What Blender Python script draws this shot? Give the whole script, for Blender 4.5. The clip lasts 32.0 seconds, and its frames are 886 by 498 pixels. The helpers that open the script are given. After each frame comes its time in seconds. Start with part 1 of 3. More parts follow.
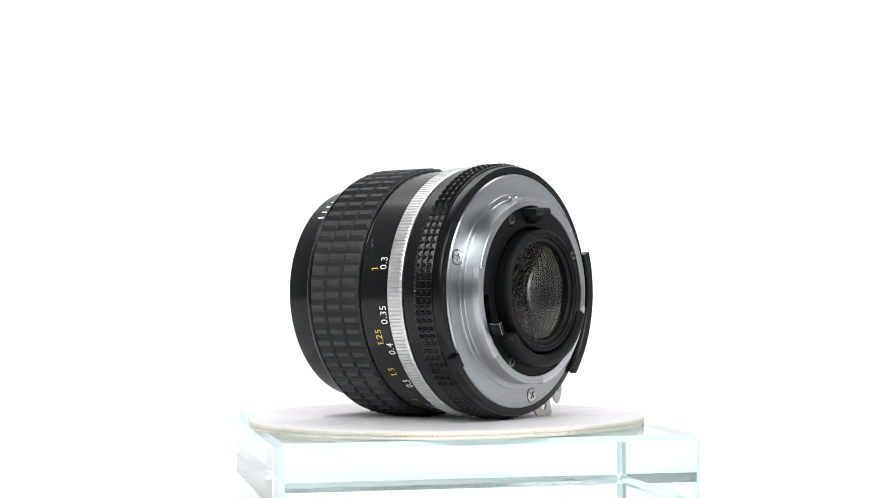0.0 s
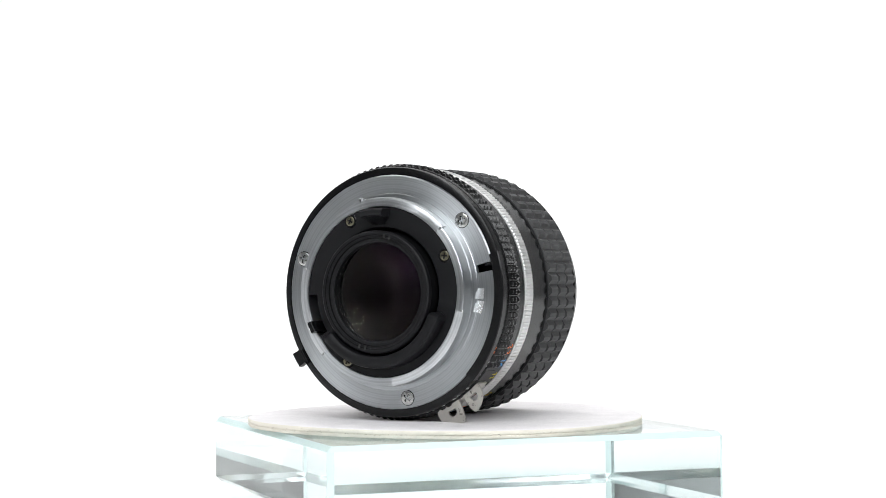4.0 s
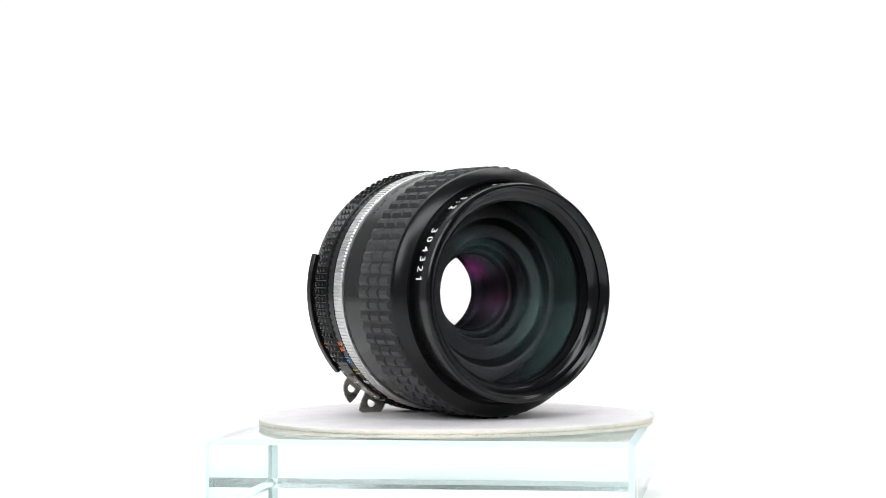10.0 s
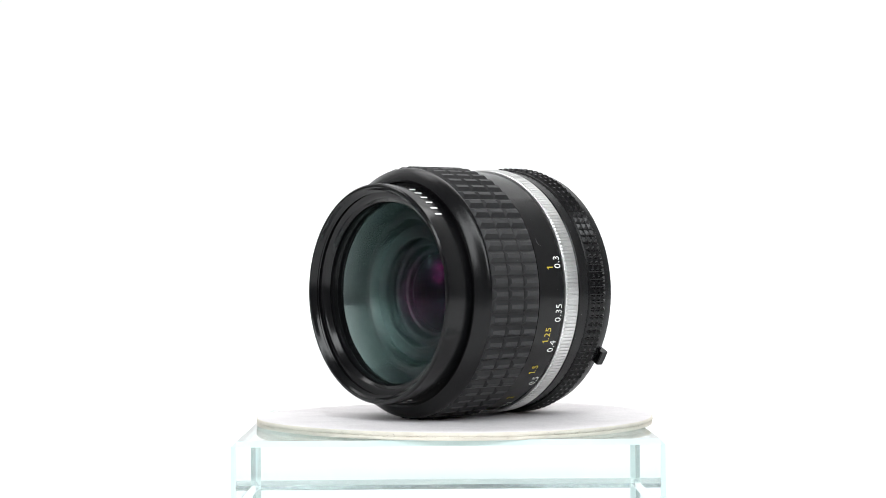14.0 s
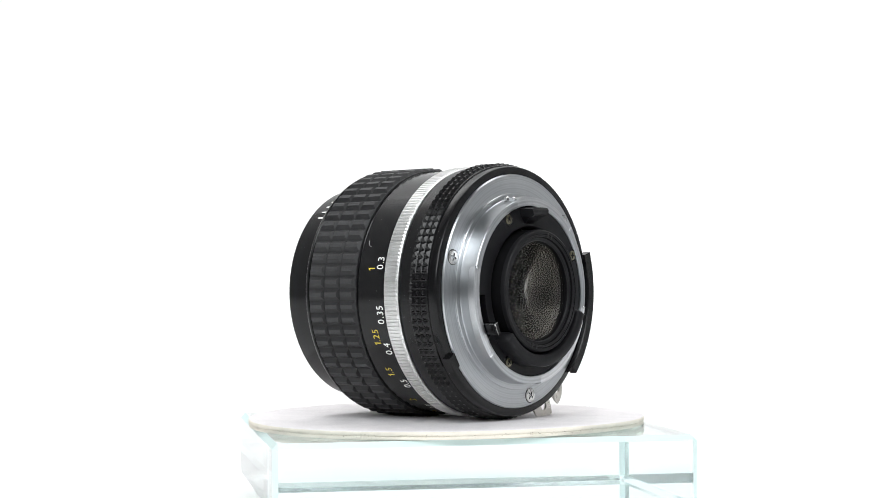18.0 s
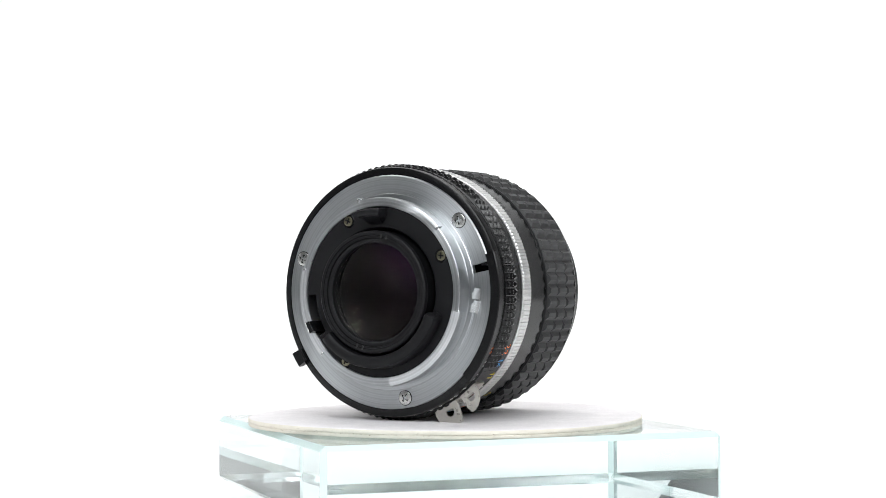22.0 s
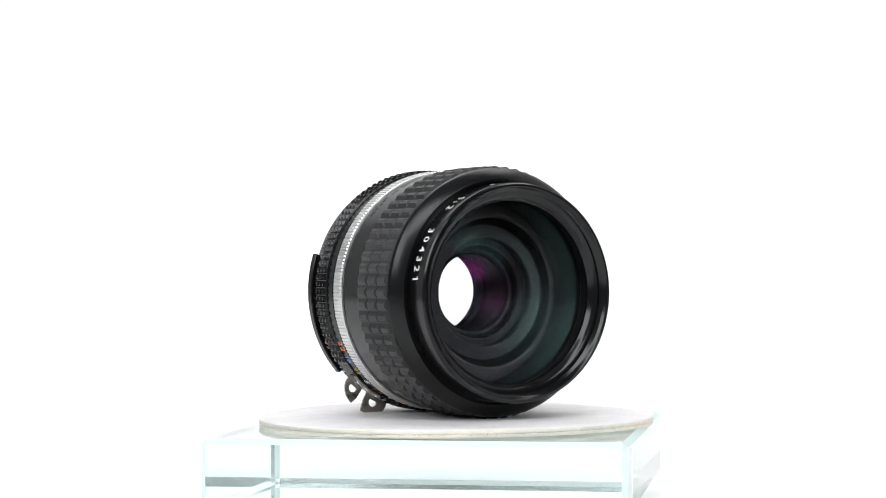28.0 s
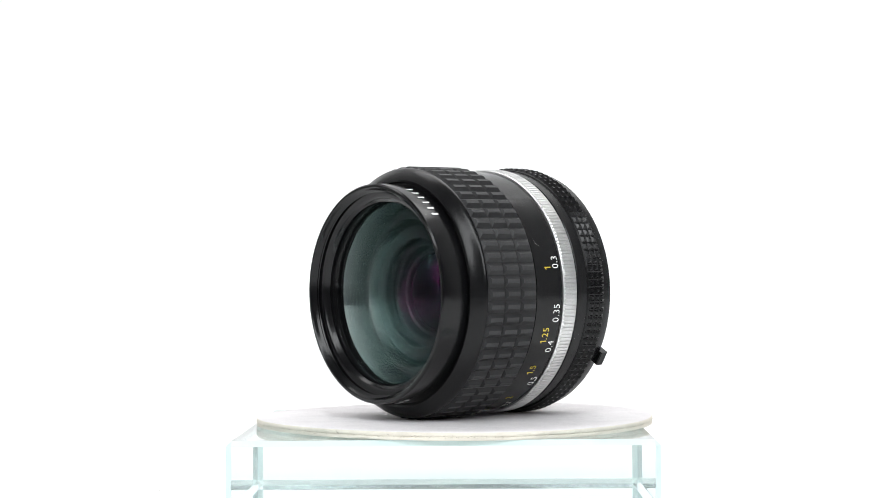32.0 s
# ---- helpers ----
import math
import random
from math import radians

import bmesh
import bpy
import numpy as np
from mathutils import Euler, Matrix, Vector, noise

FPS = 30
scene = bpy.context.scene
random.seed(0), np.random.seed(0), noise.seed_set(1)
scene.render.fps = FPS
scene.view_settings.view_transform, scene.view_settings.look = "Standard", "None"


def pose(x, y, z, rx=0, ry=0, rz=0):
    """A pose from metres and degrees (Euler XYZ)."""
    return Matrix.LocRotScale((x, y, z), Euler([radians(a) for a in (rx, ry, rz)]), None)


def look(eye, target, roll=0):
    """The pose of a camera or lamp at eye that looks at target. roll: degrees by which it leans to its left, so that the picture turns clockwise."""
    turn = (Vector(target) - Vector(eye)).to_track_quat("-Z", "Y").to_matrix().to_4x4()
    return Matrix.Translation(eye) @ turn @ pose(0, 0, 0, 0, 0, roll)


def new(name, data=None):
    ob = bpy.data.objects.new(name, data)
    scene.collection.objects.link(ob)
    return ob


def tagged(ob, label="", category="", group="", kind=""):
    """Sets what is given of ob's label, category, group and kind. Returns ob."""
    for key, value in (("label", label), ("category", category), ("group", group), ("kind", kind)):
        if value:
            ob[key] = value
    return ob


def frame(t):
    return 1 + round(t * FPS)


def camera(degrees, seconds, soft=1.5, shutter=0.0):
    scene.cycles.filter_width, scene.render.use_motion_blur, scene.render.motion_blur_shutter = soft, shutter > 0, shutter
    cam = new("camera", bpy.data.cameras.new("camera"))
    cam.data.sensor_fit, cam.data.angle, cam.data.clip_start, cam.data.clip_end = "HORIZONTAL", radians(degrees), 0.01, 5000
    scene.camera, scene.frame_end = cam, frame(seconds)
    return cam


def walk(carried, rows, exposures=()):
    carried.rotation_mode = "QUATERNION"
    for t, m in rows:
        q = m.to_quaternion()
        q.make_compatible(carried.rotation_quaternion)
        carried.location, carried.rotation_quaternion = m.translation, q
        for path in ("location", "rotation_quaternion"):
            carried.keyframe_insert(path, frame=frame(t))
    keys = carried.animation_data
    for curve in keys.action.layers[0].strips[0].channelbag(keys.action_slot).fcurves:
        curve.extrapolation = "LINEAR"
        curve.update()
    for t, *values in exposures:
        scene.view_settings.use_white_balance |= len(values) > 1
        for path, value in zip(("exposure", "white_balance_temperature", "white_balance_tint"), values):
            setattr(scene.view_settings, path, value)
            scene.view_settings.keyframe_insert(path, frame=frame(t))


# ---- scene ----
import collections
import functools

cam = camera(26.026, 32.0, soft=0.8)
# ---- the set's fixed numbers, in metres ----
BLOCK_T = 0.0180
PLATE_T = 0.0010                  # the turning plate lies on the paper, its top at zero
SWEEP_HALF = 0.66                # half of the paper roll's width
EYE = Vector((0.0, -0.4895, BLOCK_T + 0.03956))
TURN = -360.0 / 17.926            # degrees a second, clockwise from above
walk(cam, [(t, look(EYE, EYE + Vector((-0.003316, 0.999939, 0.010519)), -0.3725)) for t in (0.0, 32.0)])

# ---- light ----
world = bpy.data.worlds.new("studio")
scene.world = world
world.use_nodes = True
world.node_tree.nodes["Background"].inputs[0].default_value = (1, 1, 1, 1)
world.node_tree.nodes["Background"].inputs[1].default_value = 0.02
scene.view_settings.exposure = 0.0


def area(name, eye, target, w, h, watts, colour=(1, 1, 1)):
    lamp = bpy.data.lights.new(name, "AREA")
    lamp.shape, lamp.size, lamp.size_y, lamp.energy, lamp.color = "RECTANGLE", w, h, watts, colour
    ob = new(name, lamp)
    ob.matrix_basis = look(eye, target)
    return ob


COOL = (0.955, 0.985, 1.0)
area("softbox_left", (-0.38, -0.62, 0.46), (0, 0, 0.05), 0.28, 0.42, 2.7, COOL)
area("softbox_right", (0.38, -0.62, 0.46), (0, 0, 0.05), 0.28, 0.42, 2.7, COOL)
area("softbox_front", (0.0, -0.66, 0.74), (0, 0, 0.05), 0.50, 0.32, 4.0, COOL)
area("backdrop_lamp", (0.0, 0.48, 1.35), (0.0, 0.74, 0.0), 1.7, 0.7, 16.5)


# ---- materials ----
def material(name, colour, rough=0.5, metal=0.0, grain=0.0, grain_scale=900.0, bump=0.0, bump_scale=3000.0, spec=0.5,
             rough_var=0.0, aniso=0.0, transmission=0.0, ior=1.5, rings=0.0):
    m = bpy.data.materials.new(name)
    m.use_nodes = True
    nt = m.node_tree
    b = nt.nodes["Principled BSDF"]
    b.inputs["Base Color"].default_value = (*colour, 1)
    b.inputs["Roughness"].default_value = rough
    b.inputs["Metallic"].default_value = metal
    b.inputs["Specular IOR Level"].default_value = spec
    b.inputs["IOR"].default_value = ior
    b.inputs["Transmission Weight"].default_value = transmission
    tc = nt.nodes.new("ShaderNodeTexCoord")
    src = tc.outputs["Object"]
    if grain or rough_var:
        n1 = nt.nodes.new("ShaderNodeTexNoise")
        n1.inputs["Scale"].default_value = grain_scale
        n1.inputs["Detail"].default_value = 6
        nt.links.new(src, n1.inputs["Vector"])
        n2 = nt.nodes.new("ShaderNodeTexNoise")
        n2.inputs["Scale"].default_value = grain_scale * 0.09
        n2.inputs["Detail"].default_value = 4
        nt.links.new(src, n2.inputs["Vector"])
        add = nt.nodes.new("ShaderNodeMath")
        add.operation = "ADD"
        nt.links.new(n1.outputs["Fac"], add.inputs[0])
        nt.links.new(n2.outputs["Fac"], add.inputs[1])
        if grain:
            r = nt.nodes.new("ShaderNodeMapRange")
            r.inputs["From Min"].default_value, r.inputs["From Max"].default_value = 0.6, 1.4
            r.inputs["To Min"].default_value, r.inputs["To Max"].default_value = 1 - grain, 1 + grain
            nt.links.new(add.outputs[0], r.inputs["Value"])
            mix = nt.nodes.new("ShaderNodeVectorMath")
            mix.operation = "SCALE"
            mix.inputs[0].default_value = colour
            nt.links.new(r.outputs["Result"], mix.inputs["Scale"])
            nt.links.new(mix.outputs["Vector"], b.inputs["Base Color"])
        if rough_var:
            r = nt.nodes.new("ShaderNodeMapRange")
            r.inputs["From Min"].default_value, r.inputs["From Max"].default_value = 0.6, 1.4
            r.inputs["To Min"].default_value, r.inputs["To Max"].default_value = max(rough - rough_var, 0.02), rough + rough_var
            nt.links.new(add.outputs[0], r.inputs["Value"])
            nt.links.new(r.outputs["Result"], b.inputs["Roughness"])
    if bump:
        n3 = nt.nodes.new("ShaderNodeTexNoise")
        n3.inputs["Scale"].default_value = bump_scale
        n3.inputs["Detail"].default_value = 5
        nt.links.new(src, n3.inputs["Vector"])
        bp = nt.nodes.new("ShaderNodeBump")
        bp.inputs["Strength"].default_value = bump
        bp.inputs["Distance"].default_value = 0.0001
        nt.links.new(n3.outputs["Fac"], bp.inputs["Height"])
        nt.links.new(bp.outputs["Normal"], b.inputs["Normal"])
    if rings:
        flat, size, turn, rb = [nt.nodes.new("ShaderNode" + k) for k in ("VectorMath", "VectorMath", "TexNoise", "Bump")]
        flat.operation, size.operation = "MULTIPLY", "LENGTH"
        flat.inputs[1].default_value = (0, 1, 1)
        nt.links.new(src, flat.inputs[0])
        nt.links.new(flat.outputs["Vector"], size.inputs[0])
        turn.noise_dimensions = "1D"
        turn.inputs["Scale"].default_value, turn.inputs["Detail"].default_value = 2400, 8
        nt.links.new(size.outputs["Value"], turn.inputs["W"])
        rb.inputs["Strength"].default_value, rb.inputs["Distance"].default_value = rings, 0.0001
        nt.links.new(turn.outputs["Fac"], rb.inputs["Height"])
        nt.links.new(rb.outputs["Normal"], b.inputs["Normal"])
        lines, dull = nt.nodes.new("ShaderNodeMapRange"), nt.nodes.new("ShaderNodeVectorMath")
        lines.inputs["From Min"].default_value, lines.inputs["From Max"].default_value = 0.3, 0.7
        lines.inputs["To Min"].default_value, lines.inputs["To Max"].default_value = 0.85, 1.13
        nt.links.new(turn.outputs["Fac"], lines.inputs["Value"])
        dull.operation = "SCALE"
        nt.links.new(mix.outputs["Vector"], dull.inputs[0])
        nt.links.new(lines.outputs["Result"], dull.inputs["Scale"])
        nt.links.new(dull.outputs["Vector"], b.inputs["Base Color"])
    if aniso:
        b.inputs["Anisotropic"].default_value = aniso
        b.inputs["Anisotropic Rotation"].default_value = 0.25
        tg = nt.nodes.new("ShaderNodeTangent")
        tg.direction_type, tg.axis = "RADIAL", "X"
        nt.links.new(tg.outputs["Tangent"], b.inputs["Tangent"])
    return m


def coated(name, colour, ior, low, full=1.0):
    """Clear glass with a coating that colours its gloss."""
    m = bpy.data.materials.new(name)
    m.use_nodes = True
    nt = m.node_tree
    nt.nodes.remove(nt.nodes["Principled BSDF"])
    clear, gloss, fres, mix = [nt.nodes.new("ShaderNode" + k) for k in ("BsdfRefraction", "BsdfGlossy", "Fresnel", "MixShader")]
    clear.inputs["IOR"].default_value = fres.inputs["IOR"].default_value = ior
    clear.inputs["Roughness"].default_value, gloss.inputs["Roughness"].default_value = 0.0, 0.07
    gloss.inputs["Color"].default_value = (*colour, 1)
    f0 = ((ior - 1) / (ior + 1)) ** 2
    less = nt.nodes.new("ShaderNodeMapRange")
    less.inputs["From Min"].default_value, less.inputs["From Max"].default_value = f0, full
    less.inputs["To Min"].default_value, less.inputs["To Max"].default_value = low, 1.0
    nt.links.new(fres.outputs[0], less.inputs["Value"])
    nt.links.new(less.outputs["Result"], mix.inputs[0])
    tint = nt.nodes.new("ShaderNodeMix")
    tint.data_type = "RGBA"
    tint.inputs["A"].default_value, tint.inputs["B"].default_value = (*colour, 1), (1, 1, 1, 1)
    pale = nt.nodes.new("ShaderNodeMath")
    pale.operation, pale.use_clamp = "MULTIPLY", True
    pale.inputs[1].default_value = 2.2
    nt.links.new(less.outputs["Result"], pale.inputs[0])
    nt.links.new(pale.outputs[0], tint.inputs["Factor"])
    nt.links.new(tint.outputs["Result"], gloss.inputs["Color"])
    nt.links.new(clear.outputs[0], mix.inputs[1])
    nt.links.new(gloss.outputs[0], mix.inputs[2])
    nt.links.new(mix.outputs[0], nt.nodes["Material Output"].inputs["Surface"])
    return m


M_PAPER = material("white_paper", (0.88, 0.88, 0.88), 0.9, grain=0.02, grain_scale=60, spec=0.2)
M_ROOM = material("pale_wall_paint", (0.55, 0.55, 0.55), 0.9, grain=0.05, grain_scale=8, spec=0.2)
M_PANEL = material("grey_panel_cloth", (0.42, 0.42, 0.42), 0.9, grain=0.04, grain_scale=40, spec=0.2)
M_TABLE = material("grey_table_laminate", (0.55, 0.55, 0.555), 0.5, grain=0.06, grain_scale=300)
M_BLACK = material("black_anodised_metal", (0.0045, 0.0045, 0.005), 0.24, spec=0.26, bump=0.03, bump_scale=9000, rough_var=0.015, grain_scale=700)
M_GLOSS = material("black_enamel", (0.004, 0.004, 0.0045), 0.17, spec=0.30, bump=0.02, bump_scale=9000, rough_var=0.012, grain_scale=500)
M_MATT = material("matt_black_paint", (0.005, 0.005, 0.006), 0.5, spec=0.18, bump=0.05, bump_scale=7000, rough_var=0.08)
M_DULL = material("dull_black_paint", (0.003, 0.003, 0.0035), 0.75, bump=0.03, bump_scale=7000, spec=0.05)
M_RUBBER = material("black_rubber", (0.016, 0.016, 0.017), 0.46, spec=0.32, grain=0.25, grain_scale=1500, bump=0.12, bump_scale=5000, rough_var=0.08)
M_RUBBER_WORN = material("worn_rubber", (0.036, 0.036, 0.0373), 0.58, spec=0.32, grain=0.3, grain_scale=2500, bump=0.2, bump_scale=6000)
M_ALU = material("turned_aluminium", (0.45, 0.465, 0.48), 0.33, 1.0, grain=0.03, rough_var=0.01, grain_scale=600, aniso=0.75, rings=0.3)
M_BAFFLE = material("dull_baffle_paint", (0.011, 0.0108, 0.0122), 0.6, spec=0.2, grain=0.2, bump=0.1, bump_scale=6000)
M_CONE = material("grey_black_baffle_paint", (0.026, 0.0245, 0.0265), 0.6, spec=0.2, grain=0.15, bump=0.1, bump_scale=6000)
M_ALU_RAW = material("worn_aluminium", (0.50, 0.51, 0.525), 0.36, 1.0, grain=0.10, rough_var=0.03, grain_scale=2500, aniso=0.6, rings=0.3)
M_POLISHED = material("polished_aluminium", (0.88, 0.89, 0.90), 0.22, 1.0, grain=0.04, rough_var=0.03, grain_scale=2500)
M_CHROME = material("satin_chrome", (0.66, 0.66, 0.655), 0.46, 1.0, grain=0.14, rough_var=0.08, grain_scale=3200, bump=0.15, bump_scale=6000)
M_STEEL = material("nickel_steel", (0.55, 0.53, 0.49), 0.32, 1.0, grain=0.12, rough_var=0.08)
M_SCREW = material("bright_screw_steel", (0.55, 0.55, 0.54), 0.27, 1.0, grain=0.1, rough_var=0.08)
M_BRASS = material("dark_brass", (0.15, 0.14, 0.10), 0.32, 1.0, grain=0.2)
M_WHITE = material("white_paint_fill", (0.82, 0.82, 0.80), 0.5)
M_ORANGE = material("orange_paint_fill", (0.80, 0.16, 0.03), 0.5)
M_BLUE = material("blue_paint_fill", (0.05, 0.25, 0.55), 0.5)
M_YELLOW = material("yellow_paint_fill", (0.62, 0.48, 0.04), 0.5)
M_BROWN = material("brown_paint_fill", (0.26, 0.09, 0.04), 0.5)
M_DUST = material("grey_dust", (0.30, 0.30, 0.30), 0.9)
# black of the engravings; also stands in for shade in and round screw heads
M_ENGRAVE_SHADE = material("engraving_and_shade_black", (0.004, 0.004, 0.004), 0.6)
M_BLOCK = material("clear_glass", (0.85, 0.965, 0.965), 0.0, transmission=1.0, ior=1.5)
M_BEVEL = material("green_tinged_glass", (0.76, 0.93, 0.91), 0.10, transmission=0.95, ior=1.5)
M_FROST = material("ground_glass_edge", (0.74, 0.91, 0.90), 0.5, transmission=0.5, ior=1.5)
M_COATED = coated("coated_lens_glass", (0.30, 0.66, 0.62), 1.52, 0.0008, 0.33)
M_COATED_IN = coated("magenta_coated_lens_glass", (0.80, 0.07, 0.50), 1.52, 0.006, 0.9)
M_COATED_R = coated("amber_coated_lens_glass", (0.56, 0.54, 0.46), 1.7, 0.004, 0.55)
M_COATED_M = coated("cyan_coated_lens_glass", (0.12, 0.62, 0.75), 1.52, 0.006, 0.7)
M_COATED_G = coated("purple_green_coated_lens_glass", (0.62, 0.30, 0.66), 1.6, 0.002, 0.9)
M_LEATHER = material("white_leatherboard", (0.70, 0.675, 0.684), 0.7, grain=0.11, grain_scale=1500, bump=1.0, bump_scale=1500, spec=0.4)
M_EDGE = material("cream_board_edge", (0.70, 0.66, 0.58), 0.85, grain=0.10, grain_scale=4200, bump=0.35, bump_scale=3000, spec=0.2)
M_SPECK = material("brown_glue_speck", (0.22, 0.18, 0.13), 0.9, grain=0.5, grain_scale=900)
M_SEAM = material("brown_glue_line", (0.52, 0.47, 0.39), 0.9, grain=0.4, grain_scale=1500)

# ---- mesh helpers ----
MM = 0.001


def mesh_of(name, bm, sharp=32):
    me = bpy.data.meshes.new(name)
    bmesh.ops.recalc_face_normals(bm, faces=bm.faces)
    bm.to_mesh(me)
    bm.free()
    me.polygons.foreach_set("use_smooth", [True] * len(me.polygons))
    me.set_sharp_from_angle(angle=radians(sharp))
    return me


def part(name, bm, mat, parent, label="", m=None, sharp=32):
    """One mesh object under a thing or a part."""
    me = bm if isinstance(bm, bpy.types.Mesh) else mesh_of(name, bm, sharp)
    if not me.materials:
        me.materials.append(mat)
    ob = new(name, me)
    ob.parent = parent
    ob.matrix_basis = m or Matrix()
    return tagged(ob, label)


def at(s, r, a):
    """A point of the lens: s along its axis, radius r, angle a from the top, in millimetres and degrees."""
    return Vector((s * MM, r * MM * math.sin(radians(a)), r * MM * math.cos(radians(a))))


def turned(profile, n=128, closed=True):
    """A ring turned round the lens's axis from a profile of (s, r)."""
    bm = bmesh.new()
    rings = [[bm.verts.new(at(s, r, 360 * k / n)) for k in range(n)] for s, r in profile]
    pairs = list(zip(rings, rings[1:])) + ([(rings[-1], rings[0])] if closed else [])
    for a, b in pairs:
        for k in range(n):
            bm.faces.new((a[k], a[(k + 1) % n], b[(k + 1) % n], b[k]))
    return bm


def arc(profile, a0, a1, step=2.0):
    """A solid piece of ring between two angles, from a closed profile of (s, r)."""
    n = max(2, int(abs(a1 - a0) / step))
    bm = bmesh.new()
    rings = [[bm.verts.new(at(s, r, a0 + (a1 - a0) * k / n)) for s, r in profile] for k in range(n + 1)]
    c = len(profile)
    for a, b in zip(rings, rings[1:]):
        for k in range(c):
            bm.faces.new((a[k], a[(k + 1) % c], b[(k + 1) % c], b[k]))
    bm.faces.new(rings[0])
    bm.faces.new(rings[-1][::-1])
    return bm


def box_arc(s0, s1, r0, r1, a0, a1, c=0.15):
    return arc([(s0 + c, r0), (s1 - c, r0), (s1, r0 + c), (s1, r1 - c), (s1 - c, r1), (s0 + c, r1), (s0, r1 - c), (s0, r0 + c)], a0, a1)


def holed(outer, holes, thick):
    """A plate from an outline with holes in the plane x = 0, given as (y, z) in metres."""
    bm = bmesh.new()
    edges = []
    for loop in [outer, *holes]:
        vs = [bm.verts.new((0, y, z)) for y, z in loop]
        edges += [bm.edges.new((vs[i], vs[(i + 1) % len(vs)])) for i in range(len(vs))]
    bmesh.ops.triangle_fill(bm, use_beauty=True, edges=edges)
    made = bmesh.ops.extrude_face_region(bm, geom=bm.faces[:])
    bmesh.ops.translate(bm, verts=[v for v in made["geom"] if isinstance(v, bmesh.types.BMVert)], vec=(thick, 0, 0))
    return bm


ONE = [(0.0, 0.0), (0.15, 0.0), (0.15, 1.0), (0.04, 1.0), (-0.2, 0.80), (-0.2, 0.67), (0.0, 0.81)]


@functools.lru_cache(maxsize=None)
def glyph(ch, bold):
    """One character of the built-in font as points and faces, its figures 1 high; the figure one has a flag."""
    if ch == "1":
        return [(x + 0.2, y) for x, y in ONE], [(0, 1, 2, 3, 6), (3, 4, 5, 6)], 0.35
    if ch == " ":
        return [], [], 0.25
    cu = bpy.data.curves.new("word", "FONT")
    cu.body, cu.size, cu.offset, cu.resolution_u = ch, 1.0, bold, 3
    ob = new("word", cu)
    bpy.context.view_layer.update()
    me = bpy.data.meshes.new_from_object(ob.evaluated_get(bpy.context.evaluated_depsgraph_get()))
    k = 1 / 0.73
    x0 = min(v.co.x for v in me.vertices)
    points = [((v.co.x - x0) * k, v.co.y * k) for v in me.vertices]
    faces = [tuple(p.vertices) for p in me.polygons]
    bpy.data.meshes.remove(me)
    bpy.data.objects.remove(ob)
    bpy.data.curves.remove(cu)
    return points, faces, max(x for x, y in points)


def lettering(text, height, s, r, a, bold=0.0, width=None):
    """A word in the built-in font laid round the lens: its top towards the front, read towards smaller angles, centred at s and a."""
    wide = sum(glyph(ch, bold)[2] for ch in text)
    gap, kx = 0.16, 0.92 * height
    if width and len(text) > 1:
        gap = (width / kx - wide) / (len(text) - 1)
        if gap < 0.1:
            gap = 0.1
            kx = width / (wide + gap * (len(text) - 1))
    verts, faces, x = [], [], -(wide + gap * (len(text) - 1)) / 2
    top = max(y for ch in text for _, y in glyph(ch, bold)[0])
    for ch in text:
        points, polys, w = glyph(ch, bold)
        n = len(verts)
        verts += [at(s + (py / top - 0.5) * height, r, a - math.degrees((x + px) * kx / r)) for px, py in points]
        faces += [tuple(n + q for q in f) for f in polys]
        x += w + gap
    me = bpy.data.meshes.new("word")
    me.from_pydata(verts, [], faces)
    return me


def bar(s0, s1, r, a0, a1):
    """A thin painted bar on the lens."""
    n = max(1, int(abs(a1 - a0) / 2))
    bm = bmesh.new()
    rows = [[bm.verts.new(at(s, r, a0 + (a1 - a0) * k / n)) for s in (s0, s1)] for k in range(n + 1)]
    for p, q in zip(rows, rows[1:]):
        bm.faces.new((p[0], p[1], q[1], q[0]))
    return bm


# ---- the set ----
def sweep():
    """A roll of white paper: flat under the turning things, curving up into a wall behind them."""
    bm = bmesh.new()
    half, up = SWEEP_HALF, 0.32
    line = [(-0.32, 0.0), (0.10, 0.0), (0.46, 0.0)] + [(0.46 + up * math.sin(radians(a)), up - up * math.cos(radians(a))) for a in range(5, 91, 5)] + [(0.78, 0.9), (0.78, 1.5)]
    rows = [[bm.verts.new((half * (k / 8 - 1), y, z)) for k in range(17)] for y, z in line]
    for p, q in zip(rows, rows[1:]):
        for k in range(16):
            bm.faces.new((p[k], p[k + 1], q[k + 1], q[k]))
    bmesh.ops.recalc_face_normals(bm, faces=bm.faces)
    bmesh.ops.solidify(bm, geom=bm.faces[:], thickness=0.002)
    top = max(v.co.z for v in bm.verts if v.co.y < 0.2)
    bmesh.ops.translate(bm, verts=bm.verts, vec=(0, 0, -top - PLATE_T))
    ob = part("backdrop", bm, M_PAPER, None, sharp=40)
    tagged(ob, "seamless white paper sweep, brightly lit", "backdrop", kind="structure")


def reflection_panels():
    """Unseen grey cloth panels added on the table at both sides of the paper, for reflections in the glass."""
    for x in (-0.70, 0.70):
        bm = bmesh.new()
        bmesh.ops.create_cube(bm, size=1, matrix=Matrix.LocRotScale((x, 0.30, 0.596), None, (0.012, 0.98, 1.2)))
        bmesh.ops.bevel(bm, geom=bm.edges[:], offset=0.003, segments=2, profile=0.5, affect="EDGES")
        tagged(part("reflection_panel", bm, M_PANEL, None), "unseen grey cloth panel added for side reflections", "screen", kind="structure")


